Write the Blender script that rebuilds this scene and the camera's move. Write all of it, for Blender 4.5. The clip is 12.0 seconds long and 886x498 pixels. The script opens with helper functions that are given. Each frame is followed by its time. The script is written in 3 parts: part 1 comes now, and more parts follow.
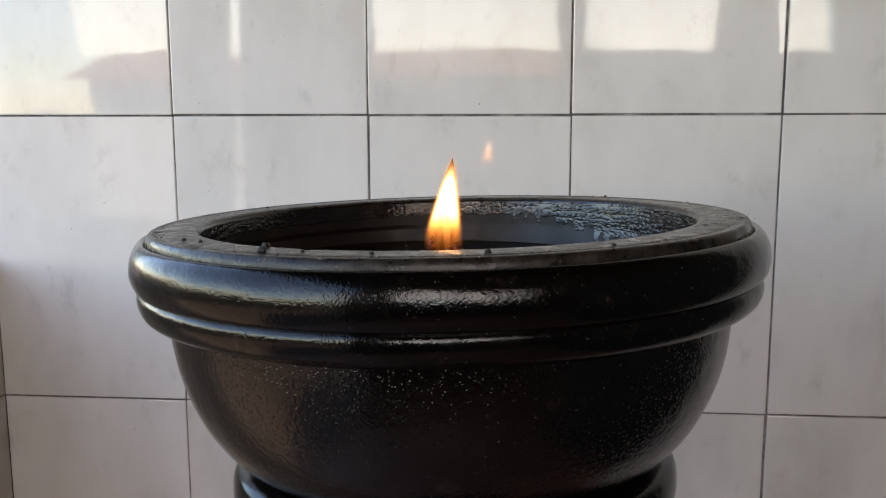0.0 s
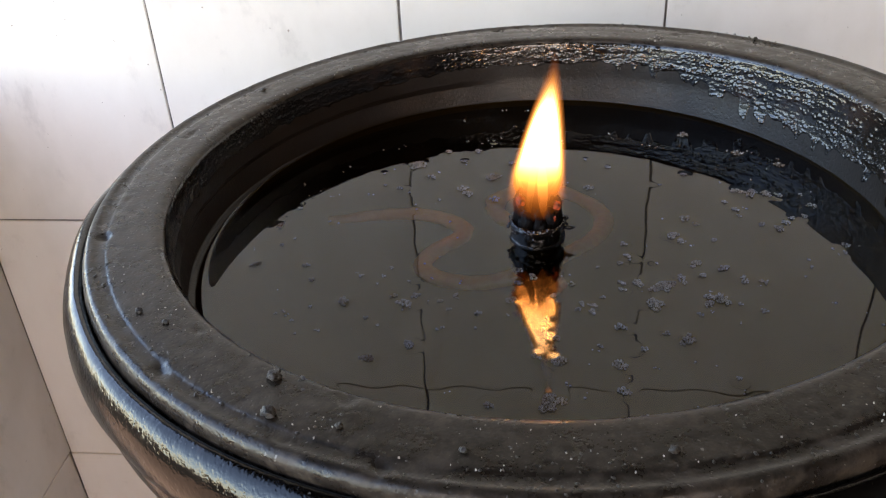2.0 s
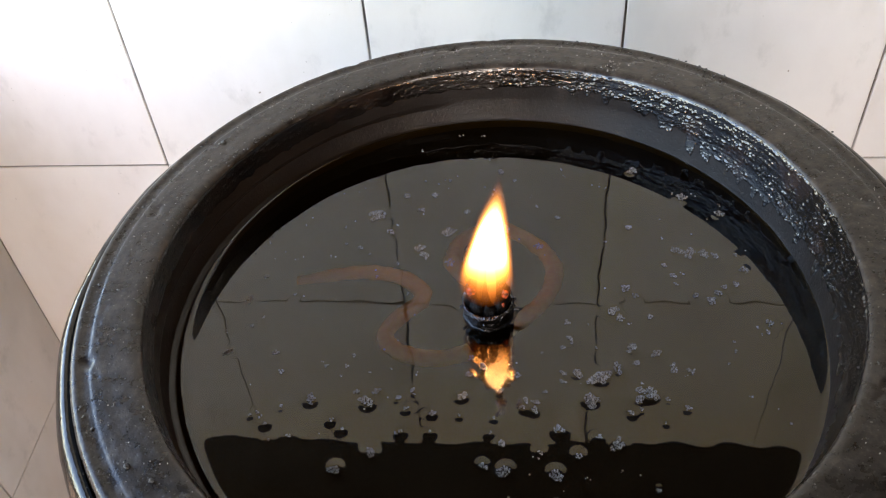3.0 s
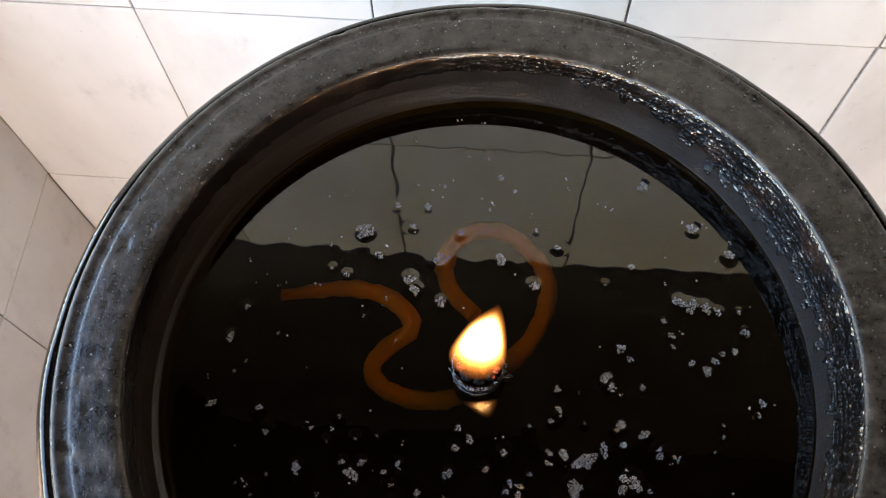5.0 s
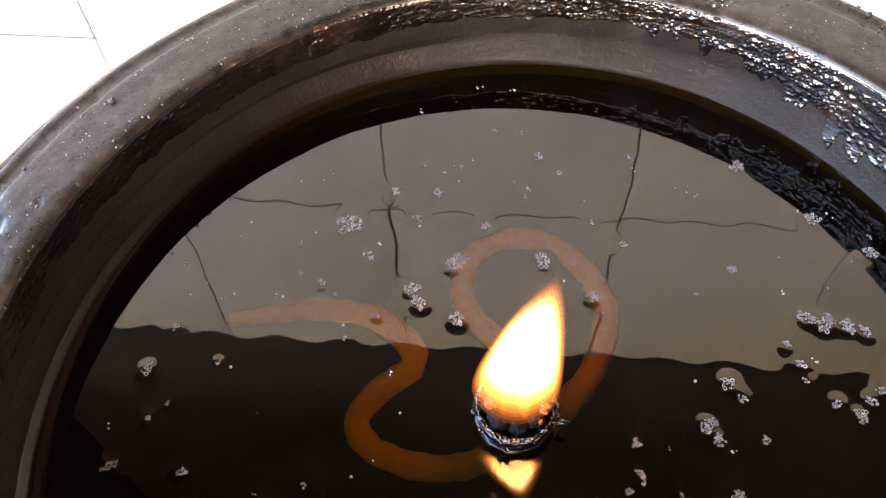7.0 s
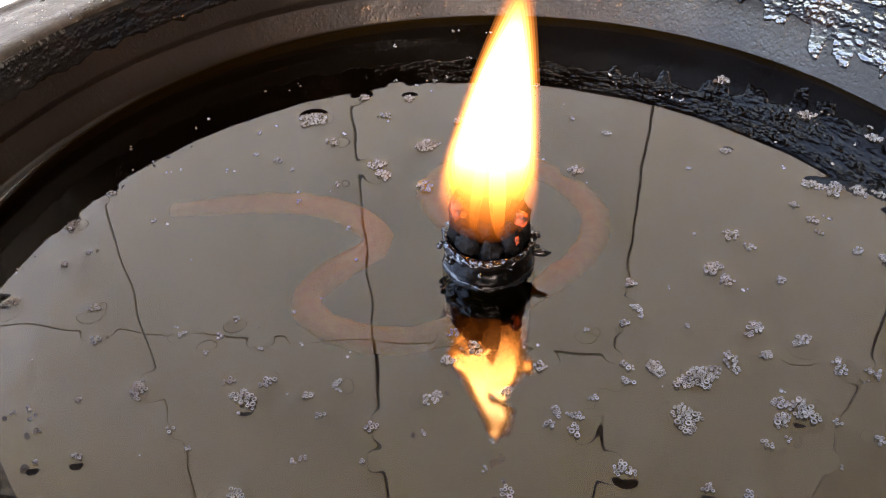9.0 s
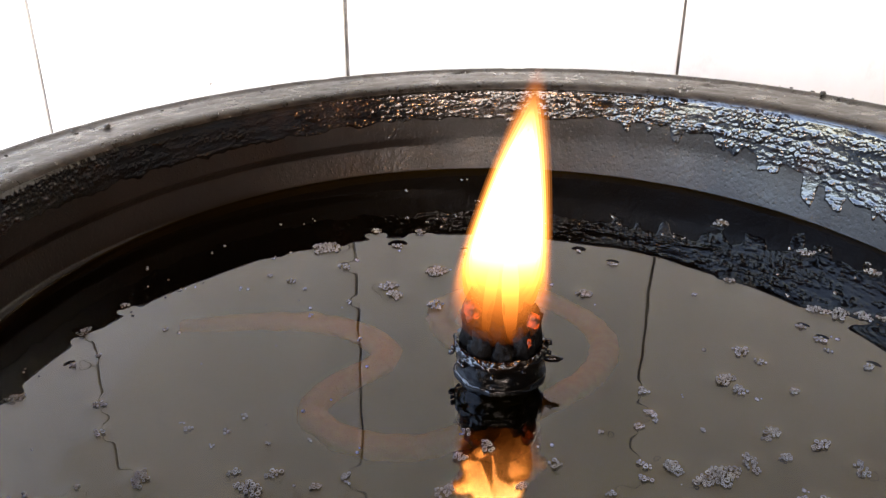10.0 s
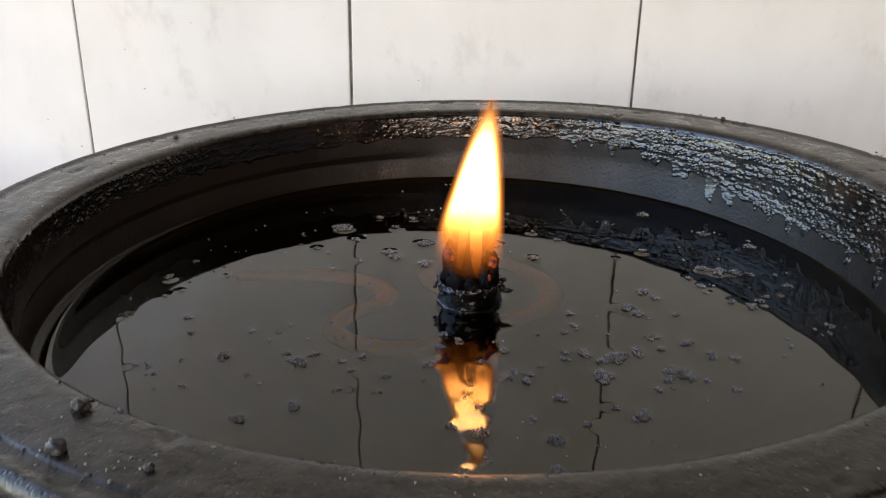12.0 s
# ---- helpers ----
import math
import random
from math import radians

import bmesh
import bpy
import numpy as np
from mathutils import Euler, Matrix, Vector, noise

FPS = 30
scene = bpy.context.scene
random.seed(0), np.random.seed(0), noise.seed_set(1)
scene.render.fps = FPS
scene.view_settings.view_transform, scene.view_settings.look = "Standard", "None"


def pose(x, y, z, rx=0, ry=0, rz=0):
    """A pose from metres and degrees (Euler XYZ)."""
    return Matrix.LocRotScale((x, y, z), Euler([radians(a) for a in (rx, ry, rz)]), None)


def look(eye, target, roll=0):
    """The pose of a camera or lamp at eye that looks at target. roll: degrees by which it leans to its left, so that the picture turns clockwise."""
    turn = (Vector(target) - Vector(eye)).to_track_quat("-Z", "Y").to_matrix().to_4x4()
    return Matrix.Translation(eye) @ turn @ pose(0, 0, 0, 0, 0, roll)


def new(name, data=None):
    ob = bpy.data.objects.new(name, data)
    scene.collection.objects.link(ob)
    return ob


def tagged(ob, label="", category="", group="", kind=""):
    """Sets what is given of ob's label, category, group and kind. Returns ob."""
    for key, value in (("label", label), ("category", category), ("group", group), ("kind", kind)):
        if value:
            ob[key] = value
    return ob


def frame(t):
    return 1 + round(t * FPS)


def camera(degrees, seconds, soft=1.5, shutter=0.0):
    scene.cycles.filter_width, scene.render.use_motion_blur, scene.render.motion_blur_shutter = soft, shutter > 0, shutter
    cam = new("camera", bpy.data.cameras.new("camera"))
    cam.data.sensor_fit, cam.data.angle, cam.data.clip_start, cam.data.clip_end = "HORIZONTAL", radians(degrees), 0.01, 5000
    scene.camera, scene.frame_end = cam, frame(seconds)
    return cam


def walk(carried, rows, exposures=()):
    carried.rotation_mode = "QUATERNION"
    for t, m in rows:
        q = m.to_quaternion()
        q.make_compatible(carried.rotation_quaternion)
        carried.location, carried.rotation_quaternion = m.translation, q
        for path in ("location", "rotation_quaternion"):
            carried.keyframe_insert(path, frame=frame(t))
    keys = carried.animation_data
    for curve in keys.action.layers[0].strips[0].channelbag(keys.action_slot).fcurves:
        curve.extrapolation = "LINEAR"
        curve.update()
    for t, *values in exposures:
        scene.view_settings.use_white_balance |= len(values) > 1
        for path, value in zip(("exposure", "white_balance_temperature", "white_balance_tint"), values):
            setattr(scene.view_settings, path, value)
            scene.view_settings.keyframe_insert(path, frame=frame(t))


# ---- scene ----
cam = camera(53.0, 12.0, 1.1, 0.15)
PATH = [
    (0, (0.041, -0.533, 1.203), (-0.129, 1.436, 0.898), -0.1),
    (0.5, (0.018, -0.451, 1.215), (-0.183, 1.508, 0.870), 0.1),
    (1, (0.005, -0.376, 1.239), (-0.209, 1.546, 0.729), -1.5),
    (1.5, (0.000, -0.344, 1.273), (-0.208, 1.496, 0.516), -1.8),
    (2, (-0.006, -0.313, 1.300), (-0.208, 1.361, 0.224), -3.2),
    (2.5, (-0.001, -0.289, 1.349), (-0.176, 1.269, 0.106), -3.8),
    (3, (0.009, -0.258, 1.407), (-0.160, 1.143, -0.010), -5.0),
    (5, (-0.002, -0.114, 1.477), (-0.111, 0.722, -0.337), -2.9),
    (5.5, (-0.004, -0.100, 1.449), (-0.112, 0.705, -0.379), -3.1),
    (6, (-0.006, -0.098, 1.419), (-0.121, 0.703, -0.410), -3.7),
    (6.5, (-0.012, -0.095, 1.386), (-0.135, 0.815, -0.391), -3.3),
    (8.5, (0.000, -0.150, 1.255), (-0.157, 1.335, -0.075), -1.7),
    (9, (0.001, -0.168, 1.249), (-0.150, 1.364, -0.027), -1.1),
    (9.5, (-0.003, -0.173, 1.232), (-0.147, 1.434, 0.049), -0.1),
    (10, (-0.002, -0.185, 1.229), (-0.162, 1.605, 0.351), 0.3),
    (10.5, (-0.004, -0.182, 1.223), (-0.151, 1.638, 0.406), 0.8),
    (11, (-0.006, -0.186, 1.222), (-0.156, 1.636, 0.410), 0.6),
    (11.5, (-0.002, -0.217, 1.235), (-0.161, 1.607, 0.430), 0.5),
    (12, (0.008, -0.279, 1.241), (-0.136, 1.562, 0.473), 1.0),
]
EXPOSURES = [(0, 2.96, 9400, 16), (1, 3.26, 9500, 17), (2, 3.91, 10200, 18), (3, 4.46, 10200, 17), (5, 4.81, 9900, 14), (6, 5.66, 10300, 21), (6.5, 5.81, 10900, 25), (8.5, 5.43, 11000, 24), (9.5, 5.45, 11000, 23), (10, 4.71, 10700, 21), (10.5, 3.91, 10700, 21), (11, 3.78, 10600, 19), (12, 3.66, 10400, 17)]
walk(cam, [(t, look(eye, target, roll)) for t, eye, target, roll in PATH], EXPOSURES)

# ---- world and light ----
world = bpy.data.worlds.new("sky")
scene.world = world
world.use_nodes = True
wn = world.node_tree.nodes
sky = wn.new("ShaderNodeTexSky")
sky.sky_type = "NISHITA"
sky.sun_disc = False
sky.sun_elevation = radians(48)
sky.sun_rotation = radians(35)
sky.dust_density = 0.1
sky.ozone_density = 7.0
wn["Background"].inputs["Strength"].default_value = 0.14
world.node_tree.links.new(sky.outputs[0], wn["Background"].inputs["Color"])
sun_data = bpy.data.lights.new("sun", "SUN")
sun_data.energy, sun_data.angle, sun_data.color = 2.0, radians(0.5), (1.0, 0.95, 0.87)
sun = new("sun", sun_data)
sun.matrix_world = look((1.6, 2.3, 6.1), (-0.4, -0.6, 2.4))

# daylight that enters by the openings of the front wall
front = bpy.data.lights.new("front_daylight", "AREA")
front.shape, front.size, front.size_y = "RECTANGLE", 3.5, 0.9
front.energy, front.color = 6.4, (1.0, 0.86, 0.70)
front_light = new("front_daylight", front)
front_light.matrix_world = look((-0.34, -2.98, 1.93), (-0.34, 0.0, 1.93))

# ---- sizes of the place ----
OIL = 1.105          # height of the oil's surface
BACK = 0.351         # face of the tiled back wall
LEFT = -0.513        # face of the tiled side pier
TILE_W, TILE_H, JOINT = 0.2005, 0.2995, 0.0018
COLUMN = -0.3105     # one upright joint of the back wall
ROW = 1.2            # one level joint
TOP = 1.764          # where the tiles end
WICK = (-0.0043, 0.0005)


# ---- node helpers ----
def material(name):
    m = bpy.data.materials.new(name)
    m.use_nodes = True
    nt = m.node_tree
    return m, nt, nt.nodes["Principled BSDF"]


def node(nt, kind, **sockets):
    n = nt.nodes.new(kind)
    for k, v in sockets.items():
        n.inputs[k.replace("_", " ")].default_value = v
    return n


def noise_tex(nt, scale, detail=4.0, rough=0.55, space="Object", stretch=(1, 1, 1), shift=None):
    tc = nt.nodes.new("ShaderNodeTexCoord")
    mp = nt.nodes.new("ShaderNodeMapping")
    mp.inputs["Scale"].default_value = stretch
    nt.links.new(tc.outputs[space], mp.inputs["Vector"])
    n = node(nt, "ShaderNodeTexNoise", Scale=scale, Detail=detail, Roughness=rough)
    if shift is not None:
        n.noise_dimensions = "4D"
        nt.links.new(shift, n.inputs["W"])
    nt.links.new(mp.outputs[0], n.inputs["Vector"])
    return n.outputs["Fac"]


def ramp(nt, fac, stops):
    r = nt.nodes.new("ShaderNodeValToRGB")
    els = r.color_ramp.elements
    while len(els) < len(stops):
        els.new(0.5)
    for e, (p, c) in zip(els, stops):
        e.position = p
        e.color = (*c, 1) if len(c) == 3 else c
    nt.links.new(fac, r.inputs[0])
    return r.outputs[0]


def mix_colour(nt, fac, a, b, blend="MIX"):
    n = nt.nodes.new("ShaderNodeMix")
    n.data_type, n.blend_type = "RGBA", blend
    for sock, v in ((n.inputs[0], fac), (n.inputs[6], a), (n.inputs[7], b)):
        if isinstance(v, bpy.types.NodeSocket):
            nt.links.new(v, sock)
        elif isinstance(v, (int, float)):
            sock.default_value = v
        else:
            sock.default_value = (*v, 1)
    return n.outputs[2]


def remap(nt, fac, a, b, lo, hi):
    n = nt.nodes.new("ShaderNodeMapRange")
    for i, v in enumerate((a, b, lo, hi)):
        n.inputs[i + 1].default_value = v
    nt.links.new(fac, n.inputs[0])
    return n.outputs[0]


def bump(nt, bsdf, *layers):
    last = None
    for height, strength, distance in layers:
        b = node(nt, "ShaderNodeBump", Strength=strength, Distance=distance)
        nt.links.new(height, b.inputs["Height"])
        if last:
            nt.links.new(last.outputs[0], b.inputs["Normal"])
        last = b
    nt.links.new(last.outputs[0], bsdf.inputs["Normal"])


# ---- materials ----
def tile_material():
    m, nt, p = material("glazed_tile")
    info = nt.nodes.new("ShaderNodeObjectInfo")
    seed = remap(nt, info.outputs["Random"], 0, 1, 0, 40)
    cloud = noise_tex(nt, 7, 4, 0.6, stretch=(1, 1, 0.55), shift=seed)
    vein = noise_tex(nt, 26, 6, 0.68, stretch=(1.2, 1, 0.75), shift=seed)
    speck = noise_tex(nt, 240, 2, 0.5, shift=seed)
    base = ramp(nt, cloud, [(0.3, (0.62, 0.585, 0.54)), (0.5, (0.74, 0.705, 0.665)), (0.72, (0.80, 0.765, 0.725))])
    veins = ramp(nt, vein, [(0.30, (0.62, 0.61, 0.60)), (0.43, (0.95, 0.94, 0.93)), (0.6, (1, 1, 1))])
    col = mix_colour(nt, 0.40, base, veins, "MULTIPLY")
    dirt = ramp(nt, speck, [(0.0, (0.35, 0.3, 0.26)), (0.235, (0.35, 0.3, 0.26)), (0.255, (1, 1, 1))])
    col = mix_colour(nt, 0.8, col, dirt, "MULTIPLY")
    tint = ramp(nt, info.outputs["Random"], [(0, (0.93, 0.925, 0.915)), (1, (1, 1, 1))])
    col = mix_colour(nt, 1.0, col, tint, "MULTIPLY")
    nt.links.new(col, p.inputs["Base Color"])
    smear = noise_tex(nt, 9, 5, 0.6, stretch=(2.0, 1, 0.5), shift=seed)
    nt.links.new(remap(nt, smear, 0.35, 0.7, 0.015, 0.06), p.inputs["Roughness"])
    p.inputs["IOR"].default_value = 1.48
    bump(nt, p, (noise_tex(nt, 14, 2, 0.5, shift=seed), 0.06, 0.004), (noise_tex(nt, 120, 3, 0.5, stretch=(1, 1, 0.7), shift=seed), 0.03, 0.0006))
    return m


def grout_material():
    m, nt, p = material("grimy_grout")
    n = noise_tex(nt, 30, 5, 0.7)
    nt.links.new(ramp(nt, n, [(0.3, (0.045, 0.042, 0.04)), (0.5, (0.13, 0.122, 0.115)), (0.68, (0.34, 0.325, 0.31))]), p.inputs["Base Color"])
    p.inputs["Roughness"].default_value = 0.9
    return m


def black_paint(name, dark, light, rough_lo, rough_hi, grain=0.35, grain_scale=330, dirt=(0.03, 0.02, 0.015), dirt_at=0.62, dust=0.12, patches=48, dust_at=0.70, lumps=0.10):
    """Black oil-soaked stone: fine grain and pits over slow stains, brown dirt, pale specks."""
    m, nt, p = material(name)
    stain = noise_tex(nt, 22, 6, 0.65)
    patch = noise_tex(nt, patches, 7, 0.7)
    fine = noise_tex(nt, 620, 2, 0.5)
    peel = noise_tex(nt, grain_scale, 3, 0.6)
    tc = nt.nodes.new("ShaderNodeTexCoord")
    vor = node(nt, "ShaderNodeTexVoronoi", Scale=560.0)
    nt.links.new(tc.outputs["Object"], vor.inputs["Vector"])
    pits = remap(nt, vor.outputs["Distance"], 0.05, 0.30, 0.0, 1.0)
    col = ramp(nt, stain, [(0.35, dark), (0.7, light)])
    brown = ramp(nt, patch, [(dirt_at, (0, 0, 0)), (dirt_at + 0.12, dirt)])
    col = mix_colour(nt, 1.0, col, brown, "ADD")
    specks = ramp(nt, fine, [(dust_at, (0, 0, 0)), (dust_at + 0.06, (dust, dust * 0.95, dust * 0.9))])
    nt.links.new(mix_colour(nt, 1.0, col, specks, "ADD"), p.inputs["Base Color"])
    nt.links.new(remap(nt, patch, 0.3, 0.7, rough_lo, rough_hi), p.inputs["Roughness"])
    p.inputs["IOR"].default_value = 1.5
    bump(nt, p, (noise_tex(nt, 70, 4, 0.6), lumps, 0.0014), (peel, grain, 0.0003), (pits, min(1.0, grain * 0.7), 0.00016 + 0.0002 * max(0.0, grain - 0.7)))
    return m


def crust_material():
    m, nt, p = material("burnt_oil_crust")
    big = noise_tex(nt, 55, 4, 0.6)
    nt.links.new(ramp(nt, big, [(0.35, (0.0015, 0.0013, 0.0012)), (0.55, (0.004, 0.003, 0.0024)), (0.75, (0.018, 0.009, 0.006))]), p.inputs["Base Color"])
    nt.links.new(remap(nt, big, 0.3, 0.7, 0.06, 0.22), p.inputs["Roughness"])
    p.inputs["IOR"].default_value = 1.6
    bump(nt, p, (noise_tex(nt, 700, 3, 0.55, stretch=(1, 1, 2.2)), 0.25, 0.0004))
    return m


def oil_material():
    """A clear mirror over deep brown oil that swallows most of the light."""
    m, nt, p = material("brown_lamp_oil")
    out = nt.nodes["Material Output"]
    nt.nodes.remove(p)
    deep = nt.nodes.new("ShaderNodeBsdfRefraction")
    deep.inputs["Color"].default_value = (0.39, 0.255, 0.019, 1)
    deep.inputs["Roughness"].default_value = 0.0
    deep.inputs["IOR"].default_value = 1.47
    gloss = nt.nodes.new("ShaderNodeBsdfGlossy")
    gloss.inputs["Roughness"].default_value = 0.0
    fres = node(nt, "ShaderNodeFresnel", IOR=1.60)
    mx = nt.nodes.new("ShaderNodeMixShader")
    nt.links.new(fres.outputs[0], mx.inputs[0])
    nt.links.new(deep.outputs[0], mx.inputs[1])
    nt.links.new(gloss.outputs[0], mx.inputs[2])
    nt.links.new(mx.outputs[0], out.inputs[0])
    return m


def simple(name, a, b, scale, rough=0.7, metal=0.0, relief=0.0, detail=5):
    m, nt, p = material(name)
    n = noise_tex(nt, scale, detail, 0.6)
    nt.links.new(ramp(nt, n, [(0.32, a), (0.7, b)]), p.inputs["Base Color"])
    p.inputs["Roughness"].default_value = rough
    p.inputs["Metallic"].default_value = metal
    if relief:
        bump(nt, p, (noise_tex(nt, scale * 5, 4, 0.6), 0.5, relief))
    return m


def foam_material():
    m, nt, p = material("oil_foam")
    shade = noise_tex(nt, 900, 2, 0.5)
    nt.links.new(ramp(nt, shade, [(0.35, (0.15, 0.138, 0.118)), (0.65, (0.44, 0.41, 0.355))]), p.inputs["Base Color"])
    p.inputs["Roughness"].default_value = 0.10
    p.inputs["Transmission Weight"].default_value = 0.35
    p.inputs["IOR"].default_value = 1.45
    return m


def flame_material(name, stops, strength, glow):
    """Clear glowing gas: it adds light and hides nothing. Colour and glow change with height along the flame."""
    m = bpy.data.materials.new(name)
    m.use_nodes = True
    nt = m.node_tree
    nt.nodes.clear()
    out = nt.nodes.new("ShaderNodeOutputMaterial")
    tc = nt.nodes.new("ShaderNodeTexCoord")
    sep = nt.nodes.new("ShaderNodeSeparateXYZ")
    nt.links.new(tc.outputs["Generated"], sep.inputs[0])
    em = nt.nodes.new("ShaderNodeEmission")
    nt.links.new(ramp(nt, sep.outputs["Z"], stops), em.inputs["Color"])
    level = ramp(nt, sep.outputs["Z"], [(p, (c, c, c)) for p, c in glow])
    nt.links.new(remap(nt, level, 0, 1, 0, strength), em.inputs["Strength"])
    both = nt.nodes.new("ShaderNodeAddShader")
    nt.links.new(nt.nodes.new("ShaderNodeBsdfTransparent").outputs[0], both.inputs[0])
    nt.links.new(em.outputs[0], both.inputs[1])
    nt.links.new(both.outputs[0], out.inputs[0])
    return m


def ember_material():
    m, nt, p = material("glowing_ember")
    n = noise_tex(nt, 700, 2, 0.5)
    p.inputs["Base Color"].default_value = (0.02, 0.01, 0.008, 1)
    p.inputs["Roughness"].default_value = 0.8
    p.inputs["Emission Color"].default_value = (1.0, 0.14, 0.04, 1)
    nt.links.new(remap(nt, n, 0.42, 0.68, 0.0, 0.035), p.inputs["Emission Strength"])
    return m


TILE = tile_material()
GROUT = grout_material()
BODY = black_paint("black_gloss_stone", (0.0008, 0.0008, 0.0008), (0.003, 0.0024, 0.0021), 0.06, 0.22, 0.42, 560, (0.020, 0.011, 0.008), 0.58, 0.06, 60, lumps=0.16)
BODY.node_tree.nodes["Principled BSDF"].inputs["IOR"].default_value = 1.40
BOWL = black_paint("pitted_black_stone", (0.0010, 0.0009, 0.0008), (0.003, 0.0024, 0.0021), 0.07, 0.18, 1.0, 400, (0.016, 0.010, 0.008), 0.60, 0.07, lumps=0.28)
BOWL.node_tree.nodes["Principled BSDF"].inputs["IOR"].default_value = 1.5
RIM = black_paint("worn_black_rim", (0.0085, 0.0064, 0.0050), (0.023, 0.0170, 0.0132), 0.14, 0.50, 0.60, 260, (0.026, 0.019, 0.014), 0.50, 0.10, 100, 0.69, 0.34)
RIM.node_tree.nodes["Principled BSDF"].inputs["IOR"].default_value = 1.38
WALL_IN = black_paint("oiled_inner_wall", (0.005, 0.0036, 0.0028), (0.012, 0.0086, 0.0068), 0.30, 0.50, 0.60, 600, (0.010, 0.006, 0.005), 0.60, 0.0)
WALL_IN.node_tree.nodes["Principled BSDF"].inputs["IOR"].default_value = 1.36
CRUST = crust_material()
OIL_MAT = oil_material()
FOAM = foam_material()
CHAR = simple("charred_wick", (0.0008, 0.0008, 0.001), (0.0035, 0.003, 0.003), 420, 0.55, 0.0, 0.0012)
CHAR.node_tree.nodes["Principled BSDF"].inputs["Specular IOR Level"].default_value = 0.15
SOOT_METAL = simple("sooted_metal", (0.001, 0.001, 0.001), (0.004, 0.0035, 0.003), 160, 0.14, 0.0, 0.0004)
CORD = simple("oil_soaked_cotton", (0.86, 0.44, 0.06), (0.95, 0.58, 0.11), 300, 0.9, 0.0, 0.001)


def darken_tail():
    """The loose end of the cord is coloured browner, for light lost in the oil."""
    nt = CORD.node_tree
    p = nt.nodes["Principled BSDF"]
    plain_colour = p.inputs["Base Color"].links[0].from_socket
    sep = nt.nodes.new("ShaderNodeSeparateXYZ")
    nt.links.new(nt.nodes.new("ShaderNodeTexCoord").outputs["Object"], sep.inputs[0])
    nt.links.new(mix_colour(nt, remap(nt, sep.outputs["X"], -0.105, -0.045, 0.72, 0.0), plain_colour, (0.22, 0.07, 0.012)), p.inputs["Base Color"])


darken_tail()
# basin coloured near black for the light that deep oil swallows
BASIN_BLACK = simple("near_black_basin", (0.0015, 0.0012, 0.001), (0.004, 0.003, 0.002), 40, 0.8)
BASIN_BLACK.node_tree.nodes["Principled BSDF"].inputs["Specular IOR Level"].default_value = 0.05
EMBER = ember_material()
DARK_PLASTER = simple("dark_plaster", (0.018, 0.015, 0.013), (0.055, 0.047, 0.042), 3, 0.9, 0, 0.002)
CEIL = simple("dark_ceiling_boards", (0.030, 0.023, 0.018), (0.075, 0.058, 0.045), 4, 0.8, 0, 0.002)
FLOOR = simple("red_oxide_floor", (0.24, 0.125, 0.09), (0.36, 0.19, 0.13), 5, 0.35, 0, 0.001)
# unseen walls: colour kept dark so the black stone mirrors little light
DIM = simple("dim_unseen_wall", (0.025, 0.022, 0.02), (0.05, 0.045, 0.04), 3, 0.8, 0, 0.002)
PLASTER = simple("limewashed_plaster", (0.50, 0.48, 0.44), (0.66, 0.63, 0.58), 3, 0.85, 0, 0.002)
GROUND = simple("laterite_earth", (0.09, 0.060, 0.045), (0.16, 0.110, 0.082), 0.6, 0.95)
CLAY = simple("terracotta_roof_tiles", (0.34, 0.12, 0.06), (0.50, 0.20, 0.11), 2, 0.8)
ASH = simple("pale_ash", (0.14, 0.13, 0.12), (0.36, 0.34, 0.31), 300, 0.9)
CRUMB = simple("soot_crumb", (0.006, 0.005, 0.005), (0.03, 0.026, 0.022), 500, 0.45, 0, 0.0008)
RUST = simple("rusty_iron", (0.02, 0.016, 0.014), (0.10, 0.045, 0.025), 120, 0.7, 0.3, 0.0005)


# ---- mesh helpers ----
def part(name, bm, mat, parent=None, label="", smooth=True):
    """Links a bmesh as one mesh object, under parent if there is one."""
    me = bpy.data.meshes.new(name)
    bm.to_mesh(me)
    bm.free()
    for f in me.polygons:
        f.use_smooth = smooth
    me.materials.append(mat)
    ob = new(name, me)
    if parent:
        ob.parent = parent
    if label:
        tagged(ob, label)
    return ob


def raw(name, verts, faces, mat, parent=None, label="", smooth=True):
    me = bpy.data.meshes.new(name)
    me.from_pydata([tuple(v) for v in verts], [], faces)
    me.update()
    for f in me.polygons:
        f.use_smooth = smooth
    me.materials.append(mat)
    ob = new(name, me)
    if parent:
        ob.parent = parent
    if label:
        tagged(ob, label)
    return ob


def box_bm(lo, hi, bevel=0.0, segments=1):
    bm = bmesh.new()
    bmesh.ops.create_cube(bm, size=1)
    lo, hi = Vector(lo), Vector(hi)
    for v in bm.verts:
        v.co = Vector((lo[i] + (v.co[i] + 0.5) * (hi[i] - lo[i]) for i in range(3)))
    if bevel:
        bmesh.ops.bevel(bm, geom=bm.edges[:], offset=bevel, segments=segments, affect="EDGES", profile=0.6)
    return bm


def resample(profile, step):
    pts = [profile[0]]
    for (r0, z0), (r1, z1) in zip(profile, profile[1:]):
        n = max(1, round(math.hypot(r1 - r0, z1 - z0) / step))
        pts += [(r0 + (r1 - r0) * i / n, z0 + (z1 - z0) * i / n) for i in range(1, n + 1)]
    return pts


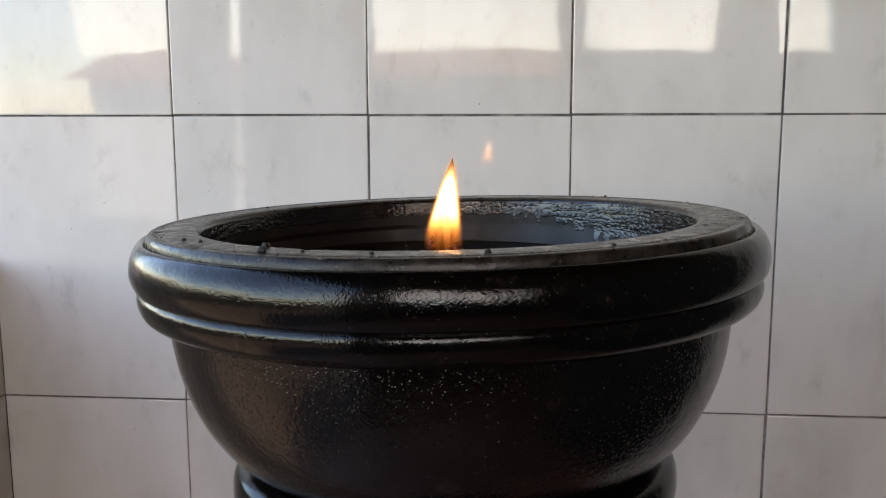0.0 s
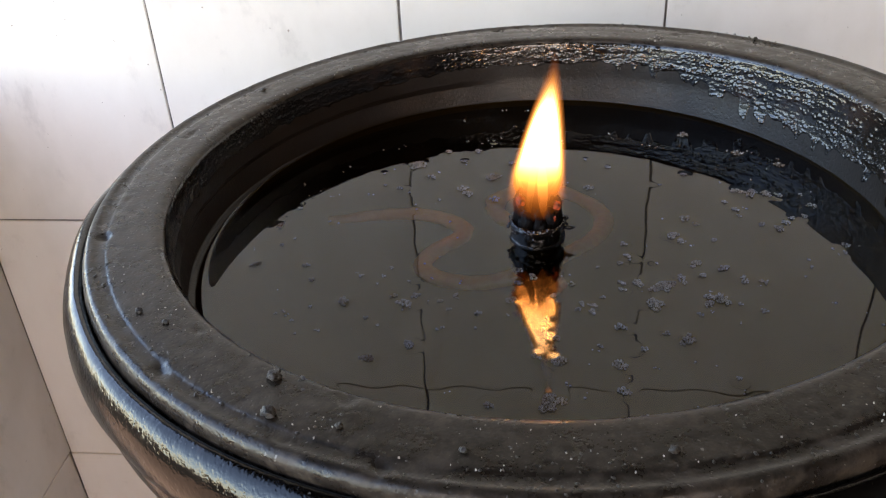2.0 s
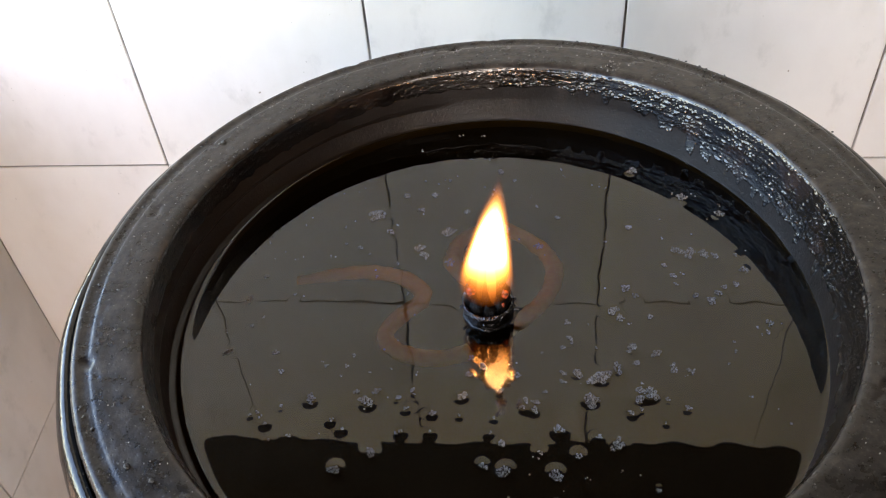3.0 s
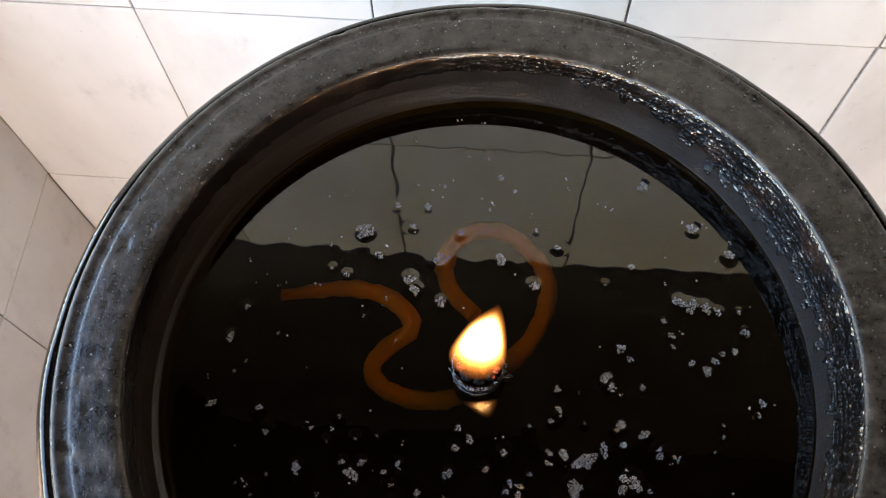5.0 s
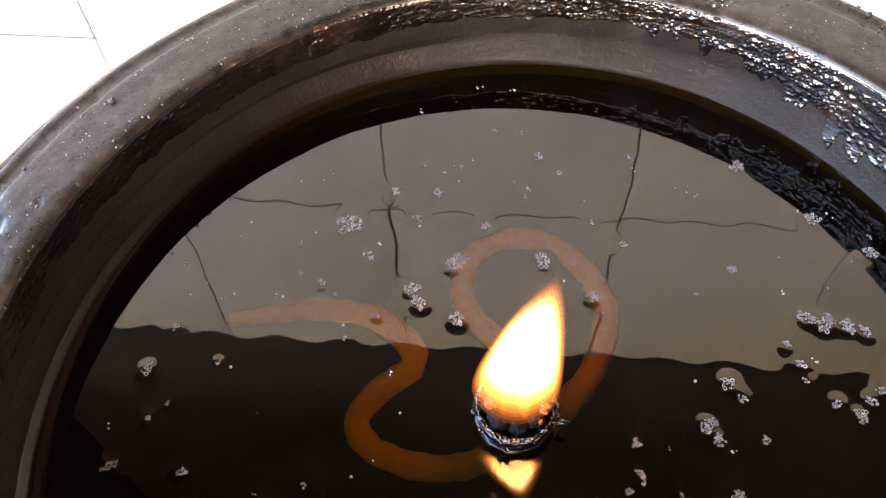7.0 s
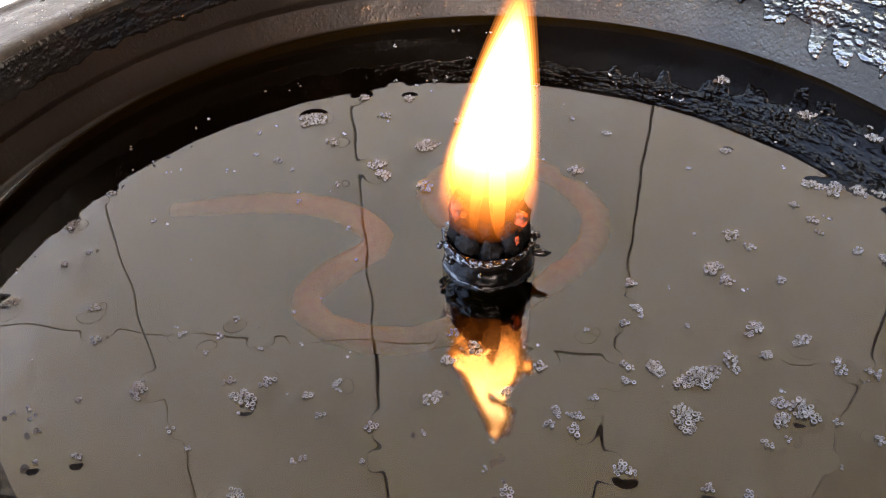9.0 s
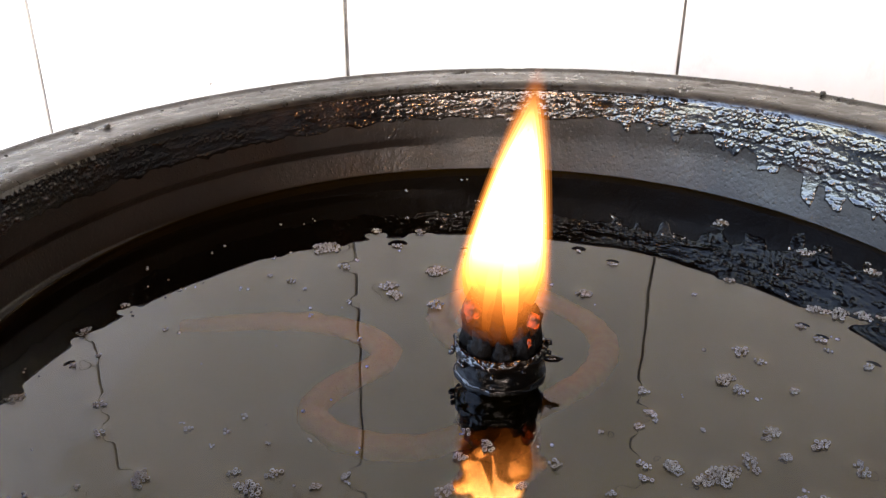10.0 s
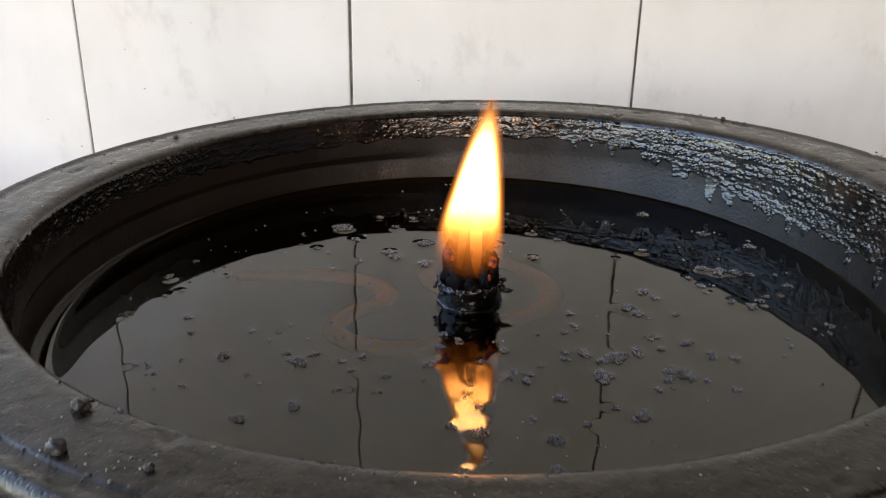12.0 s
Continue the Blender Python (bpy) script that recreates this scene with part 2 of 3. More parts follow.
def smooth_profile(profile, times=2):
    """Rounds a profile by cutting its corners; its ends stay."""
    for _ in range(times):
        out = [profile[0]]
        for a, b in zip(profile, profile[1:]):
            out += [(a[0] * 0.75 + b[0] * 0.25, a[1] * 0.75 + b[1] * 0.25), (a[0] * 0.25 + b[0] * 0.75, a[1] * 0.25 + b[1] * 0.75)]
        profile = out + [profile[-1]]
    return profile


def turned(name, profile, mat, parent, around=360, step=0.002, shape=None, label="", rounded=2):
    """A lathe-turned part. shape(r, z, angle) gives the shift of r and z there."""
    pts = resample(smooth_profile(profile, rounded), step)
    verts, faces = [], []
    for i in range(around):
        a = 2 * math.pi * i / around
        c, s = math.cos(a), math.sin(a)
        for r, z in pts:
            if shape:
                dr, dz = shape(r, z, a)
                r, z = r + dr, z + dz
            verts.append((r * c, r * s, z))
    n = len(pts)
    for i in range(around):
        j = (i + 1) % around
        for k in range(n - 1):
            faces.append((i * n + k, j * n + k, j * n + k + 1, i * n + k + 1))
    return raw(name, verts, faces, mat, parent, label)


def fbm(x, y, z, f, octaves=3):
    return noise.fractal(Vector((x * f, y * f, z * f)), 1.0, 2.0, octaves)


# ---- setting ----
def tile_mesh(w, h, name="tile"):
    """A glazed tile that faces -y, its lower left front corner at the origin."""
    me_bm = box_bm((0, 0, 0), (w, 0.007, h), 0.0011, 2)
    me = bpy.data.meshes.new(name)
    me_bm.to_mesh(me)
    me_bm.free()
    for f in me.polygons:
        f.use_smooth = False
    me.materials.append(TILE)
    return me


def lay_tiles(wall, columns, rows, facing, rng):
    """columns: (start, width) along the wall; rows: (start, height)."""
    shared = {}
    for x, w in columns:
        for z, h in rows:
            key = (round(w, 4), round(h, 4))
            if key not in shared:
                shared[key] = tile_mesh(w - JOINT, h - JOINT)
            ob = new("tile", shared[key])
            ob.parent = wall
            px, pz = x + JOINT / 2 + rng.uniform(-0.0004, 0.0004), z + JOINT / 2 + rng.uniform(-0.0004, 0.0004)
            lean = [rng.uniform(-0.12, 0.12) for _ in range(3)]
            deep = rng.uniform(-0.0004, 0.0004)
            if facing == "back":
                ob.matrix_basis = pose(px, BACK + deep, pz, *lean)
            else:
                ob.matrix_basis = pose(LEFT + deep, px, pz, lean[0], lean[1], 90 + lean[2])


def pierced_wall(name, start, end, inner, outer, height, holes, across):
    """A wall with real openings: upright strips, with pieces under and over each hole."""
    bm = bmesh.new()

    def block(a0, a1, z0, z1):
        lo, hi = ((inner, a0, z0), (outer, a1, z1)) if across else ((a0, inner, z0), (a1, outer, z1))
        piece = box_bm(lo, hi)
        me = bpy.data.meshes.new("piece")
        piece.to_mesh(me)
        piece.free()
        bm.from_mesh(me)
        bpy.data.meshes.remove(me)
    at = start
    for a0, a1, z0, z1 in holes:
        block(at, a0, 0, height)
        if z0 > 0:
            block(a0, a1, 0, z0)
        block(a0, a1, z1, height)
        at = a1
    block(at, end, 0, height)
    wall = part(name, bm, DIM, smooth=False)
    tagged(wall, "dark plaster wall out of view, with window openings", "wall", kind="structure")


def build_setting():
    rng = random.Random(4)
    RIGHT, FRONT, CEILING, PIER, END = 2.30, -2.80, 2.75, -0.03, 0.80
    rows = [(ROW + TILE_H * (k - 4), TILE_H) for k in range(6)]
    rows[0] = (0.0, rows[0][0] + TILE_H)
    rows[-1] = (rows[-1][0], TOP - rows[-1][0])
    FAR = -0.62
    floor = part("floor", box_bm((FAR - 0.15, FRONT - 0.15, -0.15), (RIGHT + 0.15, 0.6, 0.0)), FLOOR, smooth=False)
    tagged(floor, "polished red-oxide cement floor", "floor", kind="structure")
    back = part("wall_back", box_bm((LEFT - 0.10, BACK + 0.0022, 0), (RIGHT + 0.15, BACK + 0.15, TOP)), GROUT, smooth=False)
    tagged(back, "back wall of glazed cream marbled tiles with grimy joints", "wall", kind="structure")
    up = part("wall_upper", box_bm((-0.78, BACK + 0.004, TOP), (RIGHT + 0.15, BACK + 0.15, CEILING)), DARK_PLASTER, smooth=False)
    tagged(up, "dark plaster above the tiles", "wall", kind="structure")
    side = part("wall_left", box_bm((LEFT - 0.10, PIER, 0), (LEFT - 0.0022, BACK, 1.05)), GROUT, smooth=False)
    tagged(side, "low tiled side wall that meets the back wall in a corner", "wall", kind="structure")
    right = part("wall_right", box_bm((RIGHT, FRONT - 0.15, 0), (RIGHT + 0.15, BACK + 0.0022, CEILING)), DIM, smooth=False)
    tagged(right, "plain dark side wall, out of view", "wall", kind="structure")
    # added out of view: keeps the inner wall from mirroring bright tiles
    turn = part("light_screen_right", box_bm((END, -0.90, 0), (END + 0.12, BACK + 0.0022, CEILING)), DIM, smooth=False)
    tagged(turn, "dark return wall added out of view at the end of the tiles", "wall", kind="structure")
    ceiling = part("ceiling", box_bm((-0.80, FRONT - 0.15, CEILING), (RIGHT + 0.15, 0.6, CEILING + 0.12)), CEIL, smooth=False)
    tagged(ceiling, "dark boarded ceiling", "ceiling", kind="structure")
    # added out of view: cuts the sky light that reaches the tiles
    screen = part("light_screen_side", box_bm((-0.74, FRONT, 0), (-0.62, -1.25, 1.96), 0.004), DIM, smooth=False)
    tagged(screen, "dark wall added out of view to cut the sky light", "wall", kind="structure")
    # added out of view: holds high sky light off the upper tiles
    light_screen_top = part("light_screen_top", box_bm((-0.74, FRONT, 1.96), (-0.62, BACK + 0.003, CEILING), 0.004), DIM, smooth=False)
    tagged(light_screen_top, "dark beam added out of view to shade the upper tiles", "beam", kind="structure")
    pierced_wall("wall_front", -1.55, RIGHT + 0.15, FRONT - 0.15, FRONT, CEILING, [(-1.31, -0.78, 0.0, 2.20), (-0.68, 0.20, 1.36, 2.35), (0.34, 0.93, 1.48, 2.35), (0.975, 1.0, 1.12, 1.46), (1.16, 1.42, 1.48, 2.35)], False)
    # added out of view; kept low and dark to limit its sheen on stone
    yard = part("unseen_yard_wall", box_bm((-4.15, -6.0, -0.16), (-4.0, 3.0, 1.0), 0.01), DIM, smooth=False)
    tagged(yard, "low dark wall added out of view across the yard", "wall", kind="structure")
    ground = raw("ground", [(-900, -900, -0.16), (900, -900, -0.16), (900, 900, -0.16), (-900, 900, -0.16)], [(0, 1, 2, 3)], GROUND)
    tagged(ground, "reddish bare earth of the yard outside", "ground", kind="structure")
    # tiles, one by one
    cols, x = [], COLUMN - TILE_W
    cols.append((LEFT, COLUMN - LEFT))
    x = COLUMN
    while x < END - 0.01:
        w = min(TILE_W, END - x)
        cols.append((x, w))
        x += TILE_W
    lay_tiles(back, cols, rows, "back", rng)
    lay_tiles(side, [(PIER, 0.186 - PIER - 0.01), (0.176, BACK - 0.176 + 0.0022)], rows[:3] + [(ROW - TILE_H, 1.05 - ROW + TILE_H)], "left", rng)


def build_neighbour_house():
    house = new("neighbour_house")
    tagged(house, "low pale house with a terracotta tiled roof across the yard", "house")
    part("wall", box_bm((-5.5, -13.0, -0.16), (1.5, -10.0, 1.62)), PLASTER, house, smooth=False)
    bm = bmesh.new()
    for y in (-9.7, -11.5, -13.3):
        z = 1.60 if y != -11.5 else 2.05
        for x in (-5.8, 1.8):
            bm.verts.new((x, y, z))
    bm.verts.ensure_lookup_table()
    v = bm.verts
    bm.faces.new((v[0], v[1], v[3], v[2]))
    bm.faces.new((v[2], v[3], v[5], v[4]))
    bm.faces.new((v[0], v[2], v[4]))
    bm.faces.new((v[1], v[5], v[3]))
    bm.faces.new((v[0], v[4], v[5], v[1]))
    part("roof", bm, CLAY, house, "terracotta tiled roof", smooth=False)


# ---- the stone lamp ----
def bump_body(r, z, a):
    x, y = r * math.cos(a), r * math.sin(a)
    d = 0.0007 * fbm(x, y, z, 16, 3) + 0.00007 * fbm(x, y, z, 110, 2)
    return d, d * 0.5


def bump_rim(r, z, a):
    x, y = r * math.cos(a), r * math.sin(a)
    d = 0.00006 * fbm(x, y, 0, 26, 3) + 0.00008 * fbm(x, y, z, 190, 3)
    d += 0.00003 * math.sin(r * 5200)
    chip = max(0.0, fbm(x + 3, y, 0, 60, 4) - 0.55) * 0.003
    return d * 0.4, d - chip


def bump_ledge(r, z, a):
    """A narrow ledge just over the oil, on one side only; thin runs of oil elsewhere."""
    x, y = r * math.cos(a), r * math.sin(a)
    side = max(0.0, min(1.0, -0.8 - 2.4 * math.cos(a + radians(12))))
    cut = max(0.0, min(1.0, (z - 1.1068) / 0.0012)) * max(0.0, min(1.0, (1.1205 - z) / 0.003))
    run = max(0.0, fbm(math.cos(a) * 40, math.sin(a) * 40, z * 30, 1.0, 2) - 0.35)
    d = 0.0024 * side * cut + 0.0002 * fbm(x, y, z, 60, 3) - 0.0003 * run * (1 - side) * max(0.0, min(1.0, (z - 1.108) / 0.006))
    return d, 0.0


def crust_foot(a):
    """The height at which the crust ends: a band under the edge, and down to the oil in runs on one side."""
    c = math.cos(a - radians(-5))
    low = max(0.0, min(1.0, (c - 0.30) / 0.55))
    low = low * low * (3 - 2 * low)
    band = 1.1262 + 0.0022 * fbm(math.cos(a) * 3, math.sin(a) * 3, 5, 5.0, 3)
    run = max(0.0, min(1.0, (fbm(math.cos(a) * 24, math.sin(a) * 24, 2, 1.0, 1) - 0.04) / 0.22)) * max(0.0, min(1.0, (c - 0.05) / 0.3))
    long = 0.5 + 0.8 * abs(fbm(math.cos(a) * 11, math.sin(a) * 11, 7, 1.0, 2))
    return band - 0.0145 * low - 0.0075 * run * run * (3 - 2 * run) * long


def bump_crust(r, z, a):
    x, y = r * math.cos(a), r * math.sin(a)
    hide = 0.0030 * max(0.0, min(1.0, -0.8 - 2.4 * math.cos(a + radians(12)))) * max(0.0, min(1.0, (1.1225 - z) / 0.003))
    t = max(0.0, min(1.0, (z - crust_foot(a)) / 0.0015)) * max(0.0, min(1.0, (1.1385 - z) / 0.0012))
    if t <= 0:
        return hide, 0.0
    wet = 0.45 + 0.55 * max(0.0, min(1.0, 0.25 + 0.95 * math.cos(a - radians(5))))
    p = Vector((x * 620, y * 620, z * 1050)) + 0.5 * noise.noise_vector(Vector((x * 500, y * 500, z * 500)))
    near, far = noise.voronoi(p)[0][:2]
    pebble = min(1.0, 1.8 * (far - near))
    q = Vector((x * 210, y * 210, z * 420))
    blob = max(0.0, 0.55 - noise.voronoi(q)[0][0])
    patch = max(0.1, min(1.0, 0.55 + 1.3 * fbm(math.cos(a) * 2, math.sin(a) * 2, z * 110, 4.0, 2)))
    d = -t * (0.00045 + wet * (0.00080 * patch * pebble + 0.0026 * blob * blob))
    return d + hide, 0.3 * d


def build_lamp():
    lamp = new("stone_oil_lamp")
    tagged(lamp, "large black stone oil lamp bowl on a pedestal, oily gloss", "oil lamp")
    lamp.matrix_basis = Matrix.Translation((-0.0015, 0, 1.12)) @ pose(0, 0, 0, -1.0, -1.45, 0) @ Matrix.Translation((0, 0, -1.12))
    turned("bowl", [(0.0, 0.998), (0.10, 0.999), (0.126, 1.004), (0.1400, 1.016), (0.1520, 1.034), (0.1605, 1.056), (0.1645, 1.078), (0.1655, 1.0925)],
           BOWL, lamp, 480, 0.0022, bump_body)
    turned("lower_moulding", [(0.1640, 1.0905), (0.1720, 1.0918), (0.1785, 1.0955), (0.1812, 1.1010), (0.1814, 1.1065), (0.1800, 1.1094), (0.1785, 1.1100)],
           BODY, lamp, 480, 0.0014, bump_body)
    turned("upper_moulding", [(0.1778, 1.1082), (0.1815, 1.1098), (0.1840, 1.1145), (0.1850, 1.1205), (0.1838, 1.1285), (0.1805, 1.1340), (0.1775, 1.1358), (0.1755, 1.1348), (0.1745, 1.1325)],
           BODY, lamp, 480, 0.0014, bump_body)
    turned("rim", [(0.1750, 1.1320), (0.1748, 1.1365), (0.1734, 1.1396), (0.1712, 1.1402), (0.1690, 1.1394), (0.1662, 1.1395), (0.1652, 1.1400), (0.1570, 1.1401), (0.1490, 1.1402), (0.1464, 1.1392), (0.1456, 1.1372)],
           RIM, lamp, 720, 0.0010, bump_rim, "worn dusty flat rim")
    turned("crusted_lip", [(0.1460, 1.1382), (0.1454, 1.1330), (0.14485, 1.1250), (0.1447, 1.1215), (0.1445, 1.1190), (0.1430, 1.1125), (0.1414, 1.1060)],
           CRUST, lamp, 2400, 0.00036, bump_crust, "lumpy burnt-oil crust under the rim")
    turned("inner_wall", [(0.1457, 1.1378), (0.14505, 1.1330), (0.14455, 1.1250), (0.1444, 1.1215), (0.1442, 1.1190), (0.1428, 1.1125), (0.1412, 1.1060), (0.1404, 1.1030), (0.1397, 1.1000)],
           WALL_IN, lamp, 600, 0.0005, bump_ledge, "smooth oil-wet inner wall")
    turned("basin", [(0.1398, 1.1010), (0.1380, 1.0850), (0.1250, 1.0500), (0.10, 1.025), (0.06, 1.012), (0.0, 1.010)], BASIN_BLACK, lamp, 180, 0.006, label="near-black basin under the oil")
    turned("foot", [(0.100, 1.002), (0.122, 1.001), (0.132, 0.998), (0.1352, 0.990), (0.1352, 0.978), (0.131, 0.972), (0.126, 0.970), (0.126, 0.964), (0.133, 0.958), (0.136, 0.948), (0.132, 0.936), (0.120, 0.930), (0.112, 0.920)],
           BODY, lamp, 360, 0.002, bump_body)
    turned("pedestal", [(0.113, 0.922), (0.098, 0.890), (0.090, 0.800), (0.092, 0.400), (0.105, 0.180), (0.14, 0.140), (0.155, 0.100), (0.155, 0.045), (0.185, 0.040), (0.19, 0.0), (0.0, 0.0)],
           BODY, lamp, 180, 0.008)
    return lamp


# rafts of foam on the oil, from the far side to the near one: x, y and size in millimetres
FOAM_FAR = [(-16, 107, 0.9), (-6, 107, 0.9), (0, 97, 2.1), (67, 97, 2.7), (-26, 90, 1.1), (-39, 90, 0.9), (7, 90, 1.1), (-8, 85, 0.8), (-33, 79, 1.9), (-4, 79, 0.8), (-48, 78, 1.9), (90, 76, 2.9), (18, 70, 1.0), (107, 70, 1.0), (-39, 68, 1.7), (-17, 66, 1.7), (-61, 65, 4.2), (106, 64, 2.8), (28, 62, 1.6), (-76, 56, 0.8), (3, 54, 2.8), (62, 54, 1.8), (-53, 52, 2.0), (-26, 51, 3.5), (50, 45, 0.8), (-74, 44, 0.8), (18, 42, 2.4), (-38, 41, 2.8), (-67, 41, 1.6), (83, 39, 2.4), (-62, 37, 0.8), (88, 37, 3.1)]
FOAM_BACK = [(94, 37, 2.6), (-35, 36, 2.8), (109, 36, 1.2), (100, 35, 2.0), (-23, 31, 2.6), (-48, 31, 1.0), (76, 29, 1.4), (111, 27, 1.9), (79, 23, 1.7), (-57, 22, 1.0), (-110, 22, 1.4), (106, 18, 1.7), (80, 18, 1.0), (101, 16, 1.5), (58, 15, 2.1), (98, 12, 2.1), (-94, 11, 0.8), (88, 11, 1.7), (61, 11, 1.7), (-115, 7, 2.2), (94, 7, 2.5), (50, 1, 2.8), (66, -2, 1.5), (-106, -3, 0.8), (53, -3, 2.3), (30, -5, 1.5), (117, -5, 2.0), (-110, -8, 1.3), (115, -10, 1.1), (31, -14, 1.5), (100, -15, 0.7), (32, -16, 0.9)]
FOAM_MIDDLE = [(28, -19, 1.3), (42, -19, 0.7), (57, -19, 2.2), (100, -20, 0.9), (55, -21, 1.1), (19, -22, 0.9), (67, -22, 2.2), (-118, -23, 2.1), (-97, -23, 1.5), (-62, -24, 0.9), (-11, -25, 1.5), (58, -27, 1.6), (96, -27, 0.7), (-6, -29, 1.7), (73, -29, 2.2), (-73, -30, 1.1), (50, -30, 2.4), (79, -30, 1.1), (-45, -31, 0.7), (81, -31, 1.3), (27, -32, 1.6), (33, -32, 2.6), (-92, -33, 1.3), (-54, -33, 0.9), (-12, -34, 1.8), (43, -34, 3.8), (9, -34, 1.8), (-66, -35, 0.7), (38, -37, 1.6), (27, -37, 1.3), (-35, -42, 1.1), (1, -42, 1.6)]
FOAM_FRONT = [(20, -42, 1.1), (62, -42, 3.9), (-50, -43, 1.6), (-58, -43, 1.3), (-13, -44, 1.3), (-34, -44, 0.7), (-15, -45, 1.8), (38, -45, 3.6), (58, -45, 2.3), (69, -45, 1.1), (-41, -46, 1.3), (12, -46, 1.4), (-77, -47, 2.7), (16, -47, 1.6), (-53, -48, 3.1), (76, -49, 1.3), (11, -50, 1.4), (58, -50, 0.8), (-89, -51, 0.9), (-37, -51, 1.3), (15, -51, 1.6), (54, -52, 1.3), (-26, -53, 1.4), (-15, -54, 0.7), (-1, -55, 0.8), (-101, -55, 0.7), (67, -56, 0.6), (-67, -57, 1.1), (-94, -59, 1.1), (25, -60, 2.2), (-62, -61, 0.8), (-38, -62, 0.9)]
FOAM_NEAR = [(-26, -62, 0.8), (-2, -62, 0.8), (41, -63, 1.4), (48, -64, 1.4), (-83, -65, 0.9), (-91, -67, 0.6), (2, -67, 1.6), (47, -67, 3.0), (-50, -71, 1.4), (17, -71, 1.2), (32, -72, 1.5), (-49, -73, 2.1), (-5, -77, 1.6), (4, -79, 2.9), (-62, -80, 2.7), (23, -80, 2.9), (61, -86, 1.2), (23, -94, 2.6), (0, -99, 4.7), (-73, -100, 2.8), (-20, -102, 1.8), (-56, -109, 2.1)]
FOAM_RAFTS = FOAM_FAR + FOAM_BACK + FOAM_MIDDLE + FOAM_FRONT + FOAM_NEAR


def build_oil():
    """The oil climbs a little at the wall, at the burner and round each raft of foam."""
    rings, around = 320, 960
    radius = 0.1402 * (np.arange(1, rings + 1) / rings)
    ang = 2 * math.pi * np.arange(around) / around
    rr, aa = np.meshgrid(radius, ang, indexing="ij")
    x, y = rr * np.cos(aa), rr * np.sin(aa)
    lift = 0.0006 * np.exp(-(0.1402 - rr) / 0.0014)
    gap = np.hypot(x - WICK[0], y - WICK[1]) - 0.0114
    lift += 0.0004 * np.exp(-np.maximum(gap, 0) / 0.0012)
    for fx, fy, size in FOAM_RAFTS:
        gap = np.hypot(x - fx / 1000, y - fy / 1000) - 0.00075 * size
        lift += 0.00018 * min(1.0, 0.15 + size / 3.5) * np.exp(-(np.maximum(gap, 0) / 0.0019) ** 2)
    # slow swell, a few hundredths of a millimetre high
    for k, (wave, turn) in enumerate(((0.031, 0.4), (0.023, 1.7), (0.017, 2.6), (0.012, 0.9))):
        lift += 0.0000045 * wave / 0.02 * np.sin((x * math.cos(turn) + y * math.sin(turn)) * 2 * math.pi / wave + k * 1.3)
    verts = [(0.0, 0.0, 0.0)] + list(zip(x.ravel().tolist(), y.ravel().tolist(), lift.ravel().tolist()))
    faces = [(0, 1 + k, 1 + (k + 1) % around) for k in range(around)]
    for i in range(rings - 1):
        a, b = 1 + i * around, 1 + (i + 1) * around
        faces += [(a + k, b + k, b + (k + 1) % around, a + (k + 1) % around) for k in range(around)]
    oil = raw("lamp_oil", verts, faces, OIL_MAT)
    oil.location.z = OIL
    oil.visible_shadow = False
    tagged(oil, "still dark brown oil that fills the bowl, mirror-like", "oil")


# ---- burner, wick and flame ----
def lumpy(centre, size, seed, amount=0.25, freq=1.4, div=3):
    bm = bmesh.new()
    bmesh.ops.create_icosphere(bm, subdivisions=div, radius=1.0)
    for v in bm.verts:
        n = v.co.normalized()
        k = 1 + amount * fbm(n.x + seed * 7.3, n.y - seed * 3.1, n.z + seed, freq, 4)
        v.co = Vector((centre[i] + n[i] * size[i] * k for i in range(3)))
    return bm


